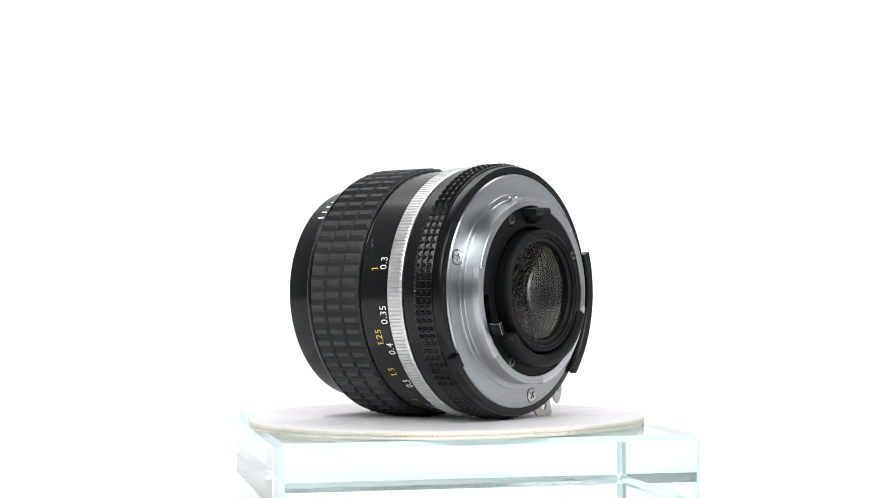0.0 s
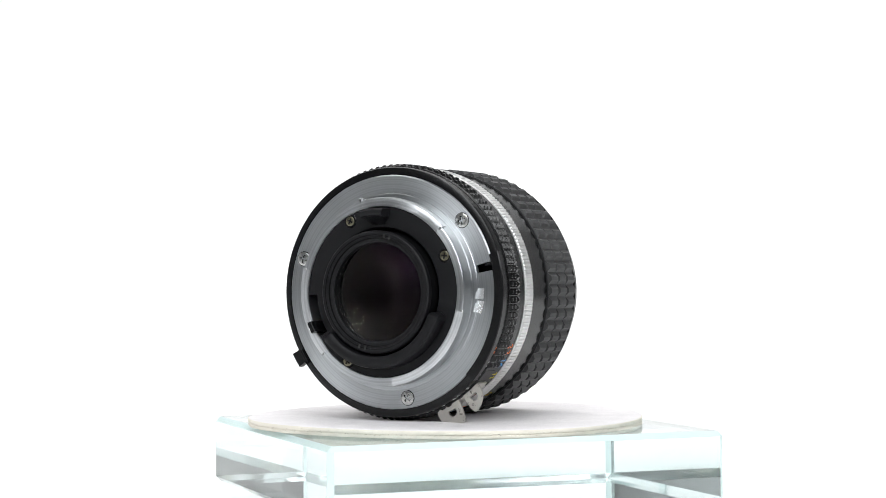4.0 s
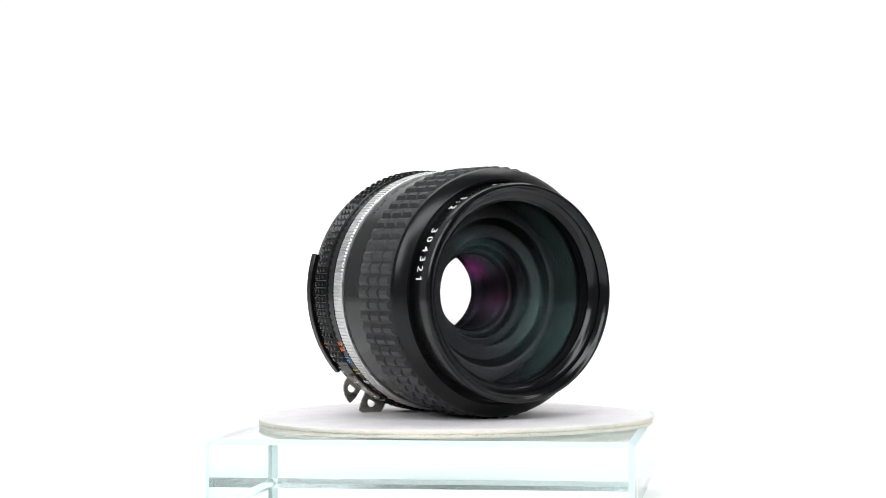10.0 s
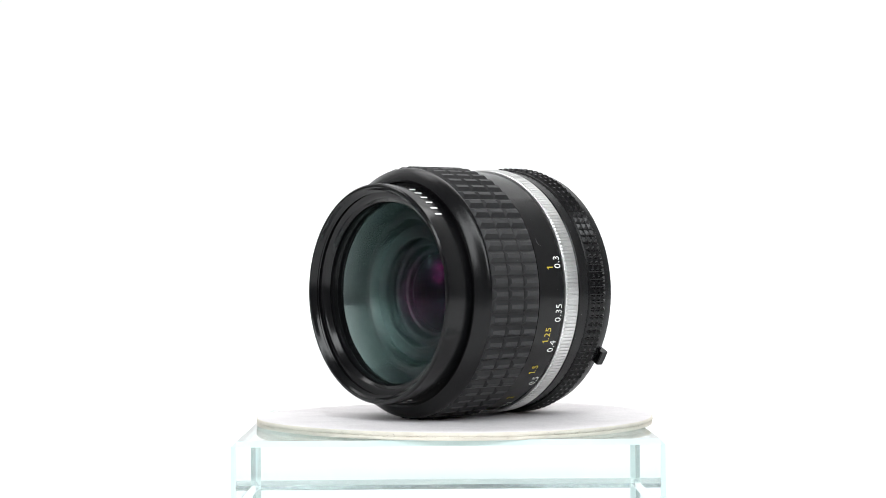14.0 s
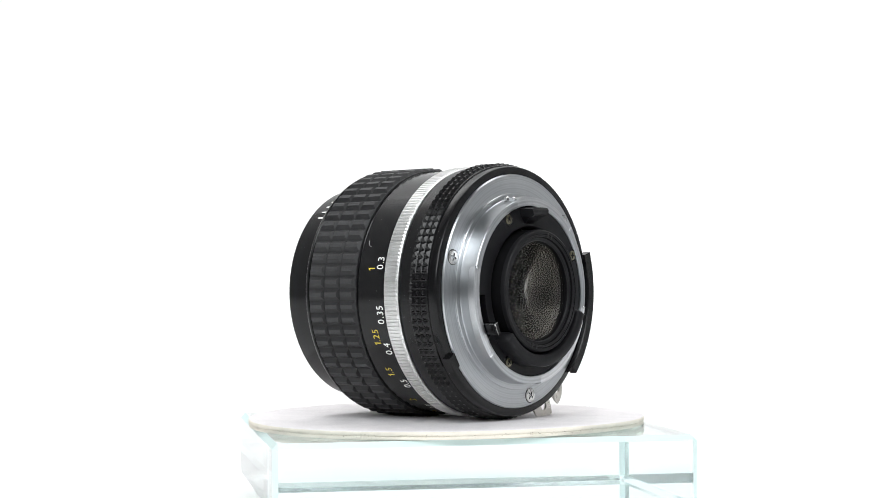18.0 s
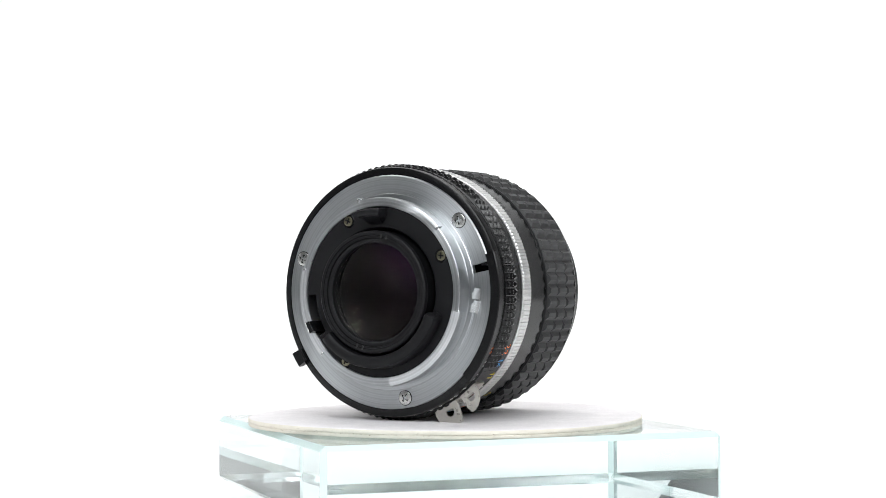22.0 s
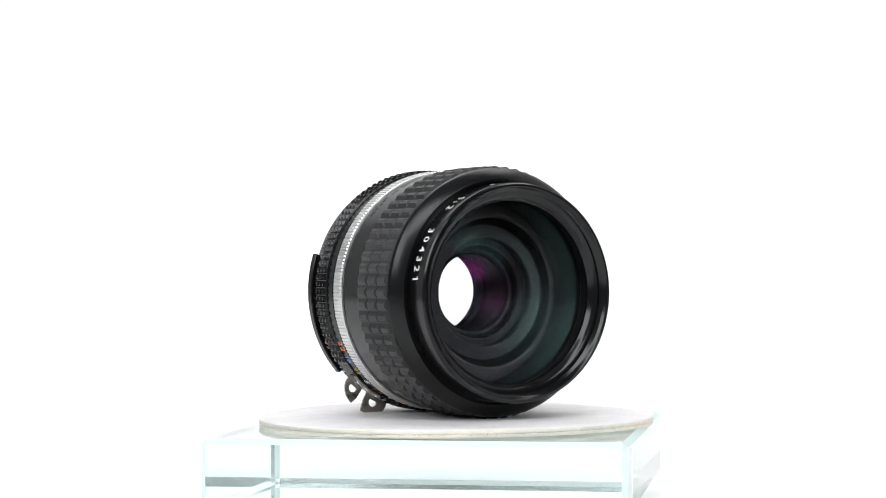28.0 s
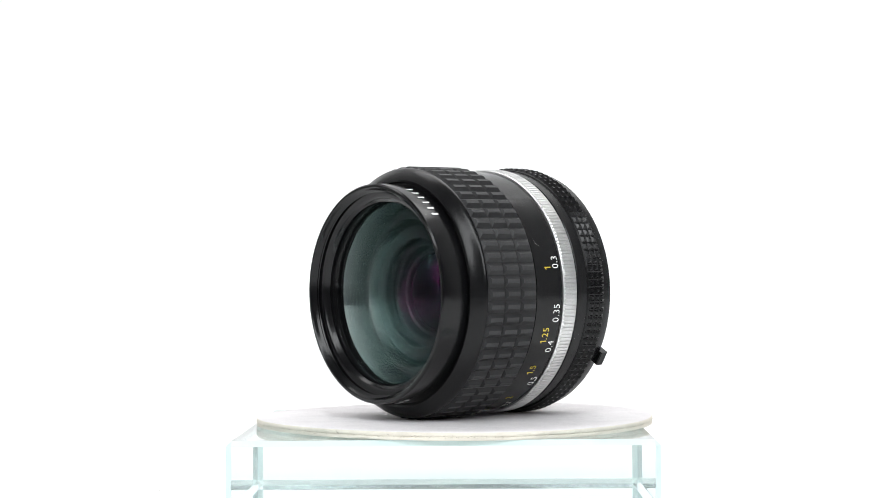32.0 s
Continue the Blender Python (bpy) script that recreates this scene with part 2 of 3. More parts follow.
def room():
    for name, size, place in (("wall_north", (6.2, 0.1, 2.7), (0, 2.05, 0.65)), ("wall_south", (6.2, 0.1, 2.7), (0, -2.05, 0.65)),
                              ("wall_east", (0.1, 4.0, 2.7), (3.05, 0, 0.65)), ("wall_west", (0.1, 4.0, 2.7), (-3.05, 0, 0.65)),
                              ("ceiling", (6.2, 4.2, 0.1), (0, 0, 2.05)), ("floor", (6.2, 4.2, 0.1), (0, 0, -0.75))):
        bm = bmesh.new()
        bmesh.ops.create_cube(bm, size=1, matrix=Matrix.LocRotScale(place, None, size))
        tagged(part(name, bm, M_ROOM, None), "plain pale grey painted studio " + name.split("_")[0], name.split("_")[0], kind="structure")


# Unseen table added under the sweep; its wide pale top brightens the glass's sides.
def table():
    thing = tagged(new("studio_table"), "unseen wide pale grey laminate table under the paper sweep", "table")
    thing.matrix_basis = pose(0, 0.4, -0.70 - PLATE_T)
    for name, size, place in (("tabletop", (3.2, 1.65, 0.03), (0, 0, 0.682)),) + tuple(("leg", (0.06, 0.06, 0.666), (x, y, 0.334)) for x in (-1.5, 1.5) for y in (-0.7, 0.7)):
        bm = bmesh.new()
        bmesh.ops.create_cube(bm, size=1, matrix=Matrix.LocRotScale(place, None, size))
        bmesh.ops.bevel(bm, geom=bm.edges[:], offset=0.003, segments=2, profile=0.5, affect="EDGES")
        part(name, bm, M_TABLE, thing)


sweep()
reflection_panels()
table()
room()


# ---- the glass block and the disc on it ----
def glass_block():
    """A slab of thick glass: six polished faces, and ground edges that are parts of their own."""
    thing = tagged(new("glass_base"), "clear pale-green glass base standing on white paper", "glass base")
    bm = bmesh.new()
    bmesh.ops.create_cube(bm, size=1, matrix=Matrix.LocRotScale((0, 0, BLOCK_T / 2 + 0.0003), None, (0.1, 0.1, BLOCK_T - 0.0006)))
    bmesh.ops.bevel(bm, geom=bm.edges[:], offset=0.0013, segments=1, profile=0.5, affect="EDGES")
    bmesh.ops.recalc_face_normals(bm, faces=bm.faces)
    pieces = collections.defaultdict(list)
    for f in bm.faces:
        side = tuple(round(c) if abs(c) > 0.3 else 0 for c in f.normal)
        if sum(map(abs, side)) == 1:
            pieces["polished_face", *side].append(f)
        elif side[0] and side[1]:
            pieces["corner_edge", side[0], side[1], 0].append(f)
        else:
            pieces["top_edge" if side[2] > 0 else "bottom_edge", *side].append(f)
    looks = {"polished_face": (M_BLOCK, ""), "top_edge": (M_FROST, "ground teal glass edge"), "corner_edge": (M_FROST, "ground teal glass corner"), "bottom_edge": (M_BEVEL, "polished green-tinged glass edge")}
    for key, faces in pieces.items():
        verts = [tuple(v.co) for f in faces for v in f.verts]
        loops, n = [], 0
        for f in faces:
            loops.append(tuple(range(n, n + len(f.verts))))
            n += len(f.verts)
        me = bpy.data.meshes.new(key[0])
        me.from_pydata(verts, [], loops)
        mat, label = looks[key[0]]
        ob = part(key[0], me, mat, thing, label, pose(-0.00005, 0.00115, 0.0003, 0, 0, 11.86))
        ob.visible_shadow = False
    bm.free()
    return thing


def turning_plate():
    """A thin round white plate that turns with all that stands on it, with a few specks of dirt."""
    thing = tagged(new("turntable_plate"), "thin round white turntable plate lying on white paper", "turntable")
    bm = bmesh.new()
    prof = [(0.199, 0.0), (0.2, -0.0003), (0.2, -PLATE_T + 0.0001), (0.1995, -PLATE_T)]
    rings = [[bm.verts.new((r * math.cos(2 * math.pi * k / 160), r * math.sin(2 * math.pi * k / 160), z)) for k in range(160)] for r, z in prof]
    for p, q in zip(rings, rings[1:]):
        for k in range(160):
            bm.faces.new((p[k], p[(k + 1) % 160], q[(k + 1) % 160], q[k]))
    bm.faces.new(rings[0])
    bm.faces.new(rings[-1][::-1])
    part("plate", bm, M_PAPER, thing)
    rng = random.Random(11)
    verts, faces = [], []
    for r, a, size in [(0.136, 266.8, 0.5), (0.081, 243.4, 0.55), (0.103, 3.0, 0.4), (0.0775, 92.6, 0.4), (0.150, 255, 0.4)] + [(rng.uniform(0.08, 0.18), rng.uniform(0, 360), rng.uniform(0.15, 0.3)) for _ in range(22)]:
        n = len(verts)
        x, y = r * math.cos(radians(a)), r * math.sin(radians(a))
        verts.append((x, y, 0.25 * size * MM))
        for k in range(7):
            q = size * MM * rng.uniform(0.35, 0.8)
            verts.append((x + q * math.cos(k * 0.8976), y + q * math.sin(k * 0.8976), 0.0))
        faces += [(n, n + 1 + k, n + 1 + (k + 1) % 7) for k in range(7)]
    me = bpy.data.meshes.new("specks")
    me.from_pydata(verts, [], faces)
    tagged(part("specks", me, M_SPECK, thing), "small brown-grey specks of dirt", kind="stuff")
    return thing


def disc():
    thing = tagged(new("display_disc"), "round white leatherboard disc with a cream layered edge", "disc")
    thing.matrix_basis = pose(0, 0, BLOCK_T)
    mid = Matrix.Translation((-0.00107, -0.00118, 0))

    def lift(x, y):
        """The board is slightly cupped across one line: its rim stands off the glass there."""
        return 0.00024 * (x * x + y * y) / 0.0025 * math.cos(2 * (math.atan2(y, x) - radians(130)))

    def layer(z0, z1, r, mat, name, label, wobble):
        bm = bmesh.new()
        n = 180
        c = min(0.00008, (z1 - z0) / 4)
        prof = [(r * q, z1) for q in (0.35, 0.6, 0.8, 0.9)] + [(r - c, z1), (r, z1 - c), (r, (z0 + z1) / 2), (r, z0 + c), (r - c, z0)] + [(r * q, z0) for q in (0.9, 0.8, 0.6, 0.35)]
        rings = []
        for rr, z in prof:
            ring = []
            for a in [2 * math.pi * k / n for k in range(n)]:
                q = rr + (wobble * noise.noise((3 * math.cos(a), 3 * math.sin(a), z * 900)) if rr > 0.95 * r else 0)
                x, y = q * math.cos(a), q * math.sin(a)
                ring.append(bm.verts.new((x, y, z + lift(x, y))))
            rings.append(ring)
        for a, b in zip(rings, rings[1:]):
            for k in range(n):
                bm.faces.new((a[k], a[(k + 1) % n], b[(k + 1) % n], b[k]))
        bm.faces.new(rings[0])
        bm.faces.new(rings[-1][::-1])
        return part(name, bm, mat, thing, label, mid, sharp=50)

    bm = bmesh.new()
    bmesh.ops.create_cone(bm, cap_ends=True, segments=64, radius1=0.022, radius2=0.022, depth=0.0005, matrix=Matrix.Translation((0, 0, 0.00025)))
    part("pad", bm, M_EDGE, thing, "thin round pad under the board", mid, sharp=50)
    layer(0.00046, 0.00132, 0.0500, M_EDGE, "lower_layer", "cream board layer", 0.0002)
    layer(0.00132, 0.00137, 0.04996, M_SEAM, "glue_line", "thin brown dotted glue line", 0.0003)
    layer(0.00137, 0.00230, 0.0501, M_EDGE, "upper_layer", "cream board layer", 0.0002)
    layer(0.00230, 0.00234, 0.0499, M_LEATHER, "facing", "fine-grained white leatherette facing", 0.0001)
    rng = random.Random(3)
    verts, faces = [], []
    for _ in range(620):
        a, z = rng.uniform(0, 2 * math.pi), min(max(rng.gauss(0.00134, 0.00020), 0.0006), 0.0021)
        wide, tall, r = rng.choice((0.0001, 0.00014, 0.0002, 0.0004)), rng.uniform(0.00003, 0.00006), 0.05017
        n = len(verts)
        for k in range(6):
            t = k * math.pi / 3
            q = a + wide * 0.5 * math.cos(t) / r
            verts.append((r * math.cos(q), r * math.sin(q), z + tall * math.sin(t) + lift(r * math.cos(q), r * math.sin(q))))
        faces.append(tuple(range(n, n + 6)))
    me = bpy.data.meshes.new("glue_specks")
    me.from_pydata(verts, [], faces)
    tagged(part("glue_specks", me, M_SPECK, thing, m=mid), "fine brown glue specks in the board edge", kind="stuff")
    return thing


turntable = turning_plate()
block = glass_block()
plate = disc()

# ---- the lens ----
lens = tagged(new("camera_lens"), "black camera lens with rubber grip and silver ring, lying sideways", "camera lens")
LENS_Z = BLOCK_T + 0.03956 - 0.0055083
PITCH = 0.5                       # the front droops by this many degrees
lens.matrix_basis = pose(0, 0, BLOCK_T + 0.00234)
LM = pose(0.01697, -0.01762, LENS_Z - BLOCK_T - 0.00234, 0, 0, 142.5) @ pose(0, 0, 0, 0, PITCH, 0)


def lp(name, bm, mat, label="", parent=None, sharp=32):
    return part(name, bm, mat, parent or lens, label, Matrix() if parent else LM, sharp)


def screw_mesh(r, cross, h, mat):
    """A cross-recessed screw head; its axis along -x, its seat at x = 0; the recess is coloured black in place of
    shade.
    """
    bm = bmesh.new()
    n = 24
    w = cross * 0.24
    plus = [(w, w), (w, cross), (-w, cross), (-w, w), (-cross, w), (-cross, -w), (-w, -w), (-w, -cross), (w, -cross), (w, -w), (cross, -w), (cross, w)]
    rim = [(math.cos(2 * math.pi * k / n), math.sin(2 * math.pi * k / n)) for k in range(n)]
    top = [bm.verts.new((-h, y * r * 0.86, z * r * 0.86)) for y, z in rim]
    mid = [bm.verts.new((-h * 0.72, y * r, z * r)) for y, z in rim]
    low = [bm.verts.new((0.0006, y * r, z * r)) for y, z in rim]
    for a, b in ((top, mid), (mid, low)):
        for k in range(n):
            bm.faces.new((a[k], a[(k + 1) % n], b[(k + 1) % n], b[k]))
    cut = [bm.verts.new((-h, y, z)) for y, z in plus]
    deep = [bm.verts.new((-h + 0.0007, y * 0.3, z * 0.3)) for y, z in plus]
    edges = [bm.edges.get((top[k], top[(k + 1) % n])) for k in range(n)] + [bm.edges.new((cut[k], cut[(k + 1) % 12])) for k in range(12)]
    bmesh.ops.triangle_fill(bm, use_beauty=True, edges=edges)
    for k in range(12):
        bm.faces.new((cut[k], cut[(k + 1) % 12], deep[(k + 1) % 12], deep[k]))
    bm.faces.new(deep)
    me = mesh_of("screw", bm, 25)
    me.materials.append(mat)
    me.materials.append(M_ENGRAVE_SHADE)
    # shade inside the cross is put in as black faces
    for f in me.polygons:
        f.material_index = 1 if f.center.x > -h + 0.00005 and f.center.yz.length < 0.8 * r else 0
    return me


def screw(me, s, r, a, spin, parent, label=""):
    ob = part("screw", me, None, parent, label)
    ob.matrix_basis = (Matrix() if parent is not lens else LM) @ Matrix.Translation(at(s, r, a)) @ pose(0, 0, 0, spin, 0, 0)
    return ob


def mount():
    flange = lp("mount_flange", arc([(0.9, 21.6), (0.9, 28.7), (0.3, 28.75), (0.0, 28.5), (0.0, 24.3), (0.3, 24.2), (0.3, 21.6)], -75.0, -79.4 + 360, 1.5),
                M_ALU, "turned bare aluminium mount ring")
    lp("floor_of_slot", box_arc(3.0, 3.4, 22.8, 29.2, -83, -71.5), M_DULL, "black locking slot", flange)
    lp("throat", turned([(0.8, 21.0), (0.8, 24.5), (-0.12, 24.45), (-0.12, 24.2), (-0.28, 24.05), (-0.34, 22.85), (-0.5, 22.72), (-4.55, 22.68), (-4.7, 22.5), (-4.7, 20.9), (-4.5, 20.75), (0.8, 20.7)], 160),
       M_ALU, "turned aluminium throat", flange)
    for a0, a1 in ((-47, 14), (-172, -102), (75, 133)):
        lp("bayonet_lug", arc([(-4.75, 20.95), (-4.75, 22.45), (-4.55, 22.95), (-3.1, 23.2), (-2.9, 23.1), (-2.9, 22.0), (-4.6, 20.95)], a0, a1), M_ALU_RAW, "worn aluminium lug", flange)
    # two small bright metal pieces beside the lug end at 14 degrees
    lp("lug_end_piece", box_arc(-4.2, -3.0, 22.5, 23.7, 14.3, 16.0, 0.2), M_POLISHED, "small bright metal piece beside a lug end", flange)
    lp("lug_end_piece", box_arc(-2.6, -1.6, 22.6, 23.9, 14.8, 17.2, 0.3), M_SCREW, "small bright metal piece beside a lug end", flange)
    # small polished blocks at the ends of the lugs
    for a in (75.0, -101.6, 133.0, -47.0):
        lp("lug_end_block", box_arc(-4.8, -4.3, 21.9, 22.8, a - 0.7, a + 0.7, 0.1), M_POLISHED, "small bright metal block at a lug end", flange)
    for a0, a1, tip in ((-88.0, -94.0, -0.66), (-94.8, -101.5, -0.85)):
        bm = bmesh.new()
        bmesh.ops.convex_hull(bm, input=[bm.verts.new(at(s, r, a)) for s, a in ((0.3, a0), (-0.13, a0), (tip, a1), (0.3, a1)) for r in (23.7, 25.9)])
        lp("polished_flat", bm, M_POLISHED, "bright milled flat", flange, sharp=15)
    lp("locking_pin", box_arc(0.1, 2.9, 26.6, 28.3, -76.4, -75.4, 0.1), M_MATT, "dark pin", flange)
    me = screw_mesh(0.00172, 0.00105, 0.00025, M_SCREW)
    for a, spin in ((71.5, 20), (-49.0, -15), (-169.5, 35)):
        # thin black ring on the flange, coloured as the shaded gap round the head
        bm = turned([(-0.015, 1.70), (-0.03, 1.74), (-0.03, 1.90), (0.1, 1.95), (0.1, 1.70)], 32)
        bmesh.ops.translate(bm, verts=bm.verts, vec=at(0, 26.25, a))
        lp("screw_shade_ring", bm, M_ENGRAVE_SHADE, "black ring painted as shade round the screw", flange)
        screw(me, 0.0, 26.25, a, spin, flange, "bright cross-head screw")


def guard_mesh():
    """A rounded ridge round the lower half of the rear barrel, tapering out at both ends."""
    bm = bmesh.new()
    rings = []
    a0, a1, n = -106.0, -234.0, 72
    for k in range(n + 1):
        a = a0 + (a1 - a0) * k / n
        d = min(a0 - a, a - a1)
        u = math.sqrt(max(0.0, 1 - max(0.0, 1 - d / 4.6) ** 2))
        wide, tall = max(0.02, u), 0.15 + 0.85 * u
        rings.append([bm.verts.new(at(-4.2 - tall * q, 17.0 + wide * p, a)) for p, q in ((-1.5, 0), (-1.48, 3.2), (-1.3, 3.8), (-0.9, 4.1), (0, 4.2), (0.9, 4.1), (1.3, 3.8), (1.5, 3.2), (1.6, 0))])
    for p, q in zip(rings, rings[1:]):
        for k in range(9):
            bm.faces.new((p[k], p[(k + 1) % 9], q[(k + 1) % 9], q[k]))
    bm.faces.new(rings[0])
    bm.faces.new(rings[-1][::-1])
    return bm


def rear():
    baffle = lp("rear_baffle", turned([(-3.4, 15.5), (-4.1, 15.65), (-4.35, 15.95), (-4.35, 18.3), (-3.2, 18.35), (0.5, 18.3), (0.5, 15.5)], 128), M_MATT, "matt black rear plate")
    lp("plate_rim", arc([(-4.35, 18.28), (-4.35, 20.6), (-4.1, 20.85), (0.4, 20.85), (0.4, 18.28)], -238, 92, 2), M_MATT, "", baffle)
    tab = lp("lever_tab", box_arc(-7.9, -1.0, 19.4, 20.6, 111.6, 119.6, 0.08), M_BLACK, "black bent lever tab with worn edges", baffle)
    lp("worn_edge", box_arc(-7.93, -7.84, 20.5, 20.63, 111.5, 119.7, 0.02), M_SCREW, "bright worn edge", tab)
    lp("worn_edge", box_arc(-7.93, -7.84, 19.37, 20.6, 111.4, 111.8, 0.02), M_SCREW, "bright worn edge", tab)
    lp("worn_edge", box_arc(-7.8, -4.4, 20.5, 20.64, 111.4, 111.75, 0.02), M_SCREW, "bright worn edge", tab)
    tab = lp("aperture_lever", arc([(-4.2, 18.3), (-7.7, 18.4), (-8.2, 18.6), (-8.4, 18.95), (-8.4, 19.8), (-8.0, 20.3), (-4.2, 20.4)], -6.6, 11.6, 1.3), M_MATT, "black bent metal lever", baffle)
    bm = bmesh.new()
    bmesh.ops.convex_hull(bm, input=[bm.verts.new(at(s, r, 2.5) + Vector((0, w * MM, 0))) for s, r, h in ((-7.4, 18.45, 2.9), (-4.2, 18.45, 3.0), (-4.5, 16.5, 1.5), (-4.2, 16.5, 1.5)) for w in (-h, h)])
    part("lever_foot", bm, M_MATT, tab, sharp=20)
    lp("guard", guard_mesh(), M_MATT, "curved matt black guard", baffle)
    me = screw_mesh(0.00118, 0.0008, 0.00022, M_BRASS)
    for a, spin in ((26.8, 25), (-63.4, 5), (150.7, 40)):
        bm = turned([(-0.06, 1.22), (-0.16, 1.34), (-0.16, 1.56), (0.02, 1.74), (0.3, 1.74), (0.3, 1.22)], 28)
        bmesh.ops.translate(bm, verts=bm.verts, vec=at(-4.35, 19.45, a))
        lp("screw_seat", bm, M_BLACK, "black screw seat", baffle)
        screw(me, -4.41, 19.45, a, spin, baffle, "dark brass cross-head screw")
    barrel = lp("rear_barrel", turned([(-3.0, 14.9), (-7.4, 14.9), (-7.75, 14.6), (-7.8, 13.9), (-7.6, 13.75), (-7.35, 13.7), (-7.35, 13.1), (-6.7, 12.9), (-6.5, 12.0), (-5.9, 11.85), (-3.6, 11.85), (-3.2, 12.3), (0.0, 12.3), (0.2, 11.85), (2.9, 11.85), (3.2, 12.3), (19.0, 13.0), (20.15, 13.2), (20.15, 14.9)], 128), M_DULL, "black rear lens barrel")
    lp("retaining_ring", turned([(-7.2, 14.95), (-7.55, 14.85), (-7.82, 14.55), (-7.82, 13.95), (-7.66, 13.85), (-7.66, 13.65), (-7.5, 13.55), (-7.5, 13.3), (-7.36, 13.2), (-7.0, 13.0), (-6.9, 12.4), (-6.5, 12.1), (-6.4, 14.95)], 128), M_MATT, "satin black retaining ring", barrel)
    element("rear_inner_element", 11.9, -40.0, -60.0, -1.5, 1.5, M_COATED_G, "strongly curved coated inner glass element")
    for a in (-11, -17.5, 169, 162):
        lp("key_slot", box_arc(-7.86, -7.6, 13.2, 14.3, a - 0.9, a + 0.9, 0.05), M_ENGRAVE_SHADE, "", barrel)
    element("rear_element", 12.0, -66.8, 63.0, -7.1, -3.7, M_COATED_R, "polished rear glass element with amber coating")


def element(name, radius, r_rear, r_front, s_rear, s_front, mat, label):
    """A glass element: the rear face of curvature r_rear meets the axis at s_rear, the front face r_front at s_front; positive bulges to the front."""
    bm = bmesh.new()
    n, m = 96, 14
    rings = []
    for r_c, s0 in ((r_rear, s_rear), (r_front, s_front)):
        face = []
        for j in range(1, m + 1):
            h = radius * j / m
            sag = abs(r_c) - math.sqrt(r_c * r_c - h * h)
            face.append([bm.verts.new(at(s0 - math.copysign(sag, r_c), h, 360 * k / n)) for k in range(n)])
        pole = bm.verts.new(at(s0, 0, 0))
        for k in range(n):
            bm.faces.new((pole, face[0][k], face[0][(k + 1) % n]))
        for a, b in zip(face, face[1:]):
            for k in range(n):
                bm.faces.new((a[k], a[(k + 1) % n], b[(k + 1) % n], b[k]))
        rings.append(face[-1])
    for k in range(n):
        bm.faces.new((rings[0][k], rings[0][(k + 1) % n], rings[1][(k + 1) % n], rings[1][k]))
    ob = lp(name, bm, mat, label, sharp=40)
    ob.data.materials.append(M_DULL)
    for f in ob.data.polygons:
        if abs(f.normal.x) < 0.2:
            f.material_index = 1
    ob.visible_shadow = False
    return ob


def knurl():
    """Three rows of small pyramids round the aperture ring, with a gap at the coupling fork."""
    n, verts, faces = 104, [], []
    for row in range(3):
        s0 = 3.05 + 1.78 * row
        for k in range(n):
            a = 360.0 * k / n
            if -151 < (a + 180) % 360 - 180 < -128:
                continue
            h = 360.0 / n
            b = len(verts)
            for ds, da, r in ((0, 0, 31.0), (1.78, 0, 31.0), (1.78, 1, 31.0), (0, 1, 31.0), (0.16, 0.08, 31.06), (1.62, 0.08, 31.06), (1.62, 0.92, 31.06), (0.16, 0.92, 31.06),
                              (0.62, 0.36, 31.62), (1.16, 0.36, 31.62), (1.16, 0.64, 31.62), (0.62, 0.64, 31.62)):
                verts.append(at(s0 + ds, r, a + h * (da - 0.5)))
            for q in (0, 4):
                for i in range(4):
                    faces.append((b + q + i, b + q + (i + 1) % 4, b + q + 4 + (i + 1) % 4, b + q + 4 + i))
            faces.append((b + 8, b + 9, b + 10, b + 11))
    me = bpy.data.meshes.new("knurl")
    me.from_pydata(verts, [], faces)
    return me


def aperture_ring():
    ring = lp("aperture_ring", turned([(0.42, 28.8), (0.42, 30.2), (0.55, 30.55), (0.85, 30.72), (2.85, 30.75), (2.95, 31.0), (8.45, 31.0), (8.6, 30.72), (11.6, 30.75), (12.0, 30.5), (12.0, 28.8)], 180),
              M_BLACK, "black anodised aperture ring with pyramid knurling")
    tagged(part("knurl", knurl(), M_GLOSS, ring), "three rows of glossy black pyramids", kind="stuff")
    lp("plain_pad", box_arc(3.0, 8.5, 30.0, 31.06, -151, -128, 0.1), M_BLACK, "", ring)
    lp("meter_ridge", box_arc(-1.3, 0.7, 28.95, 31.45, -132.5, -72.0, 0.2), M_BLACK, "black metering ridge", ring)
    lp("coupling_lug", box_arc(-0.9, 1.3, 29.2, 32.0, 119.3, 126.0, 0.25), M_BLACK, "small black lug", ring)
    for text, a, wid, mat, col in (("22", -117, 2.9, M_ORANGE, "orange"), ("16", -124.3, 2.5, M_BLUE, "blue"), ("11", -131.5, 1.9, M_YELLOW, "yellow"), ("8", -139.2, 1.5, M_WHITE, "white"),
                                   ("5.6", -146.8, 2.9, M_BROWN, "brown"), ("4", -154.0, 1.5, M_WHITE, "white"), ("2.8", -160.5, 2.9, M_WHITE, "white"), ("2", -168, 1.5, M_WHITE, "white")):
        part("aperture_number", lettering(text, 2.3, 10.1, 30.79, a, 0.008, wid), mat, ring, "%s number %s" % (col, text))
    for text, a, mat, col in (("22", -117, M_ORANGE, "orange"), ("16", -124.3, M_WHITE, "white"), ("11", -131.5, M_WHITE, "white"), ("8", -139.0, M_WHITE, "white"),
                              ("5.6", -146.0, M_WHITE, "white"), ("4", -153.5, M_WHITE, "white"), ("2.8", -160.5, M_WHITE, "white"), ("2", -168, M_WHITE, "white")):
        part("small_number", lettering(text, 1.3, 1.95, 30.79, a, 0.008, {2: 1.85, 3: 2.0}.get(len(text), 0.95)), mat, ring, "small %s number %s" % (col, text))


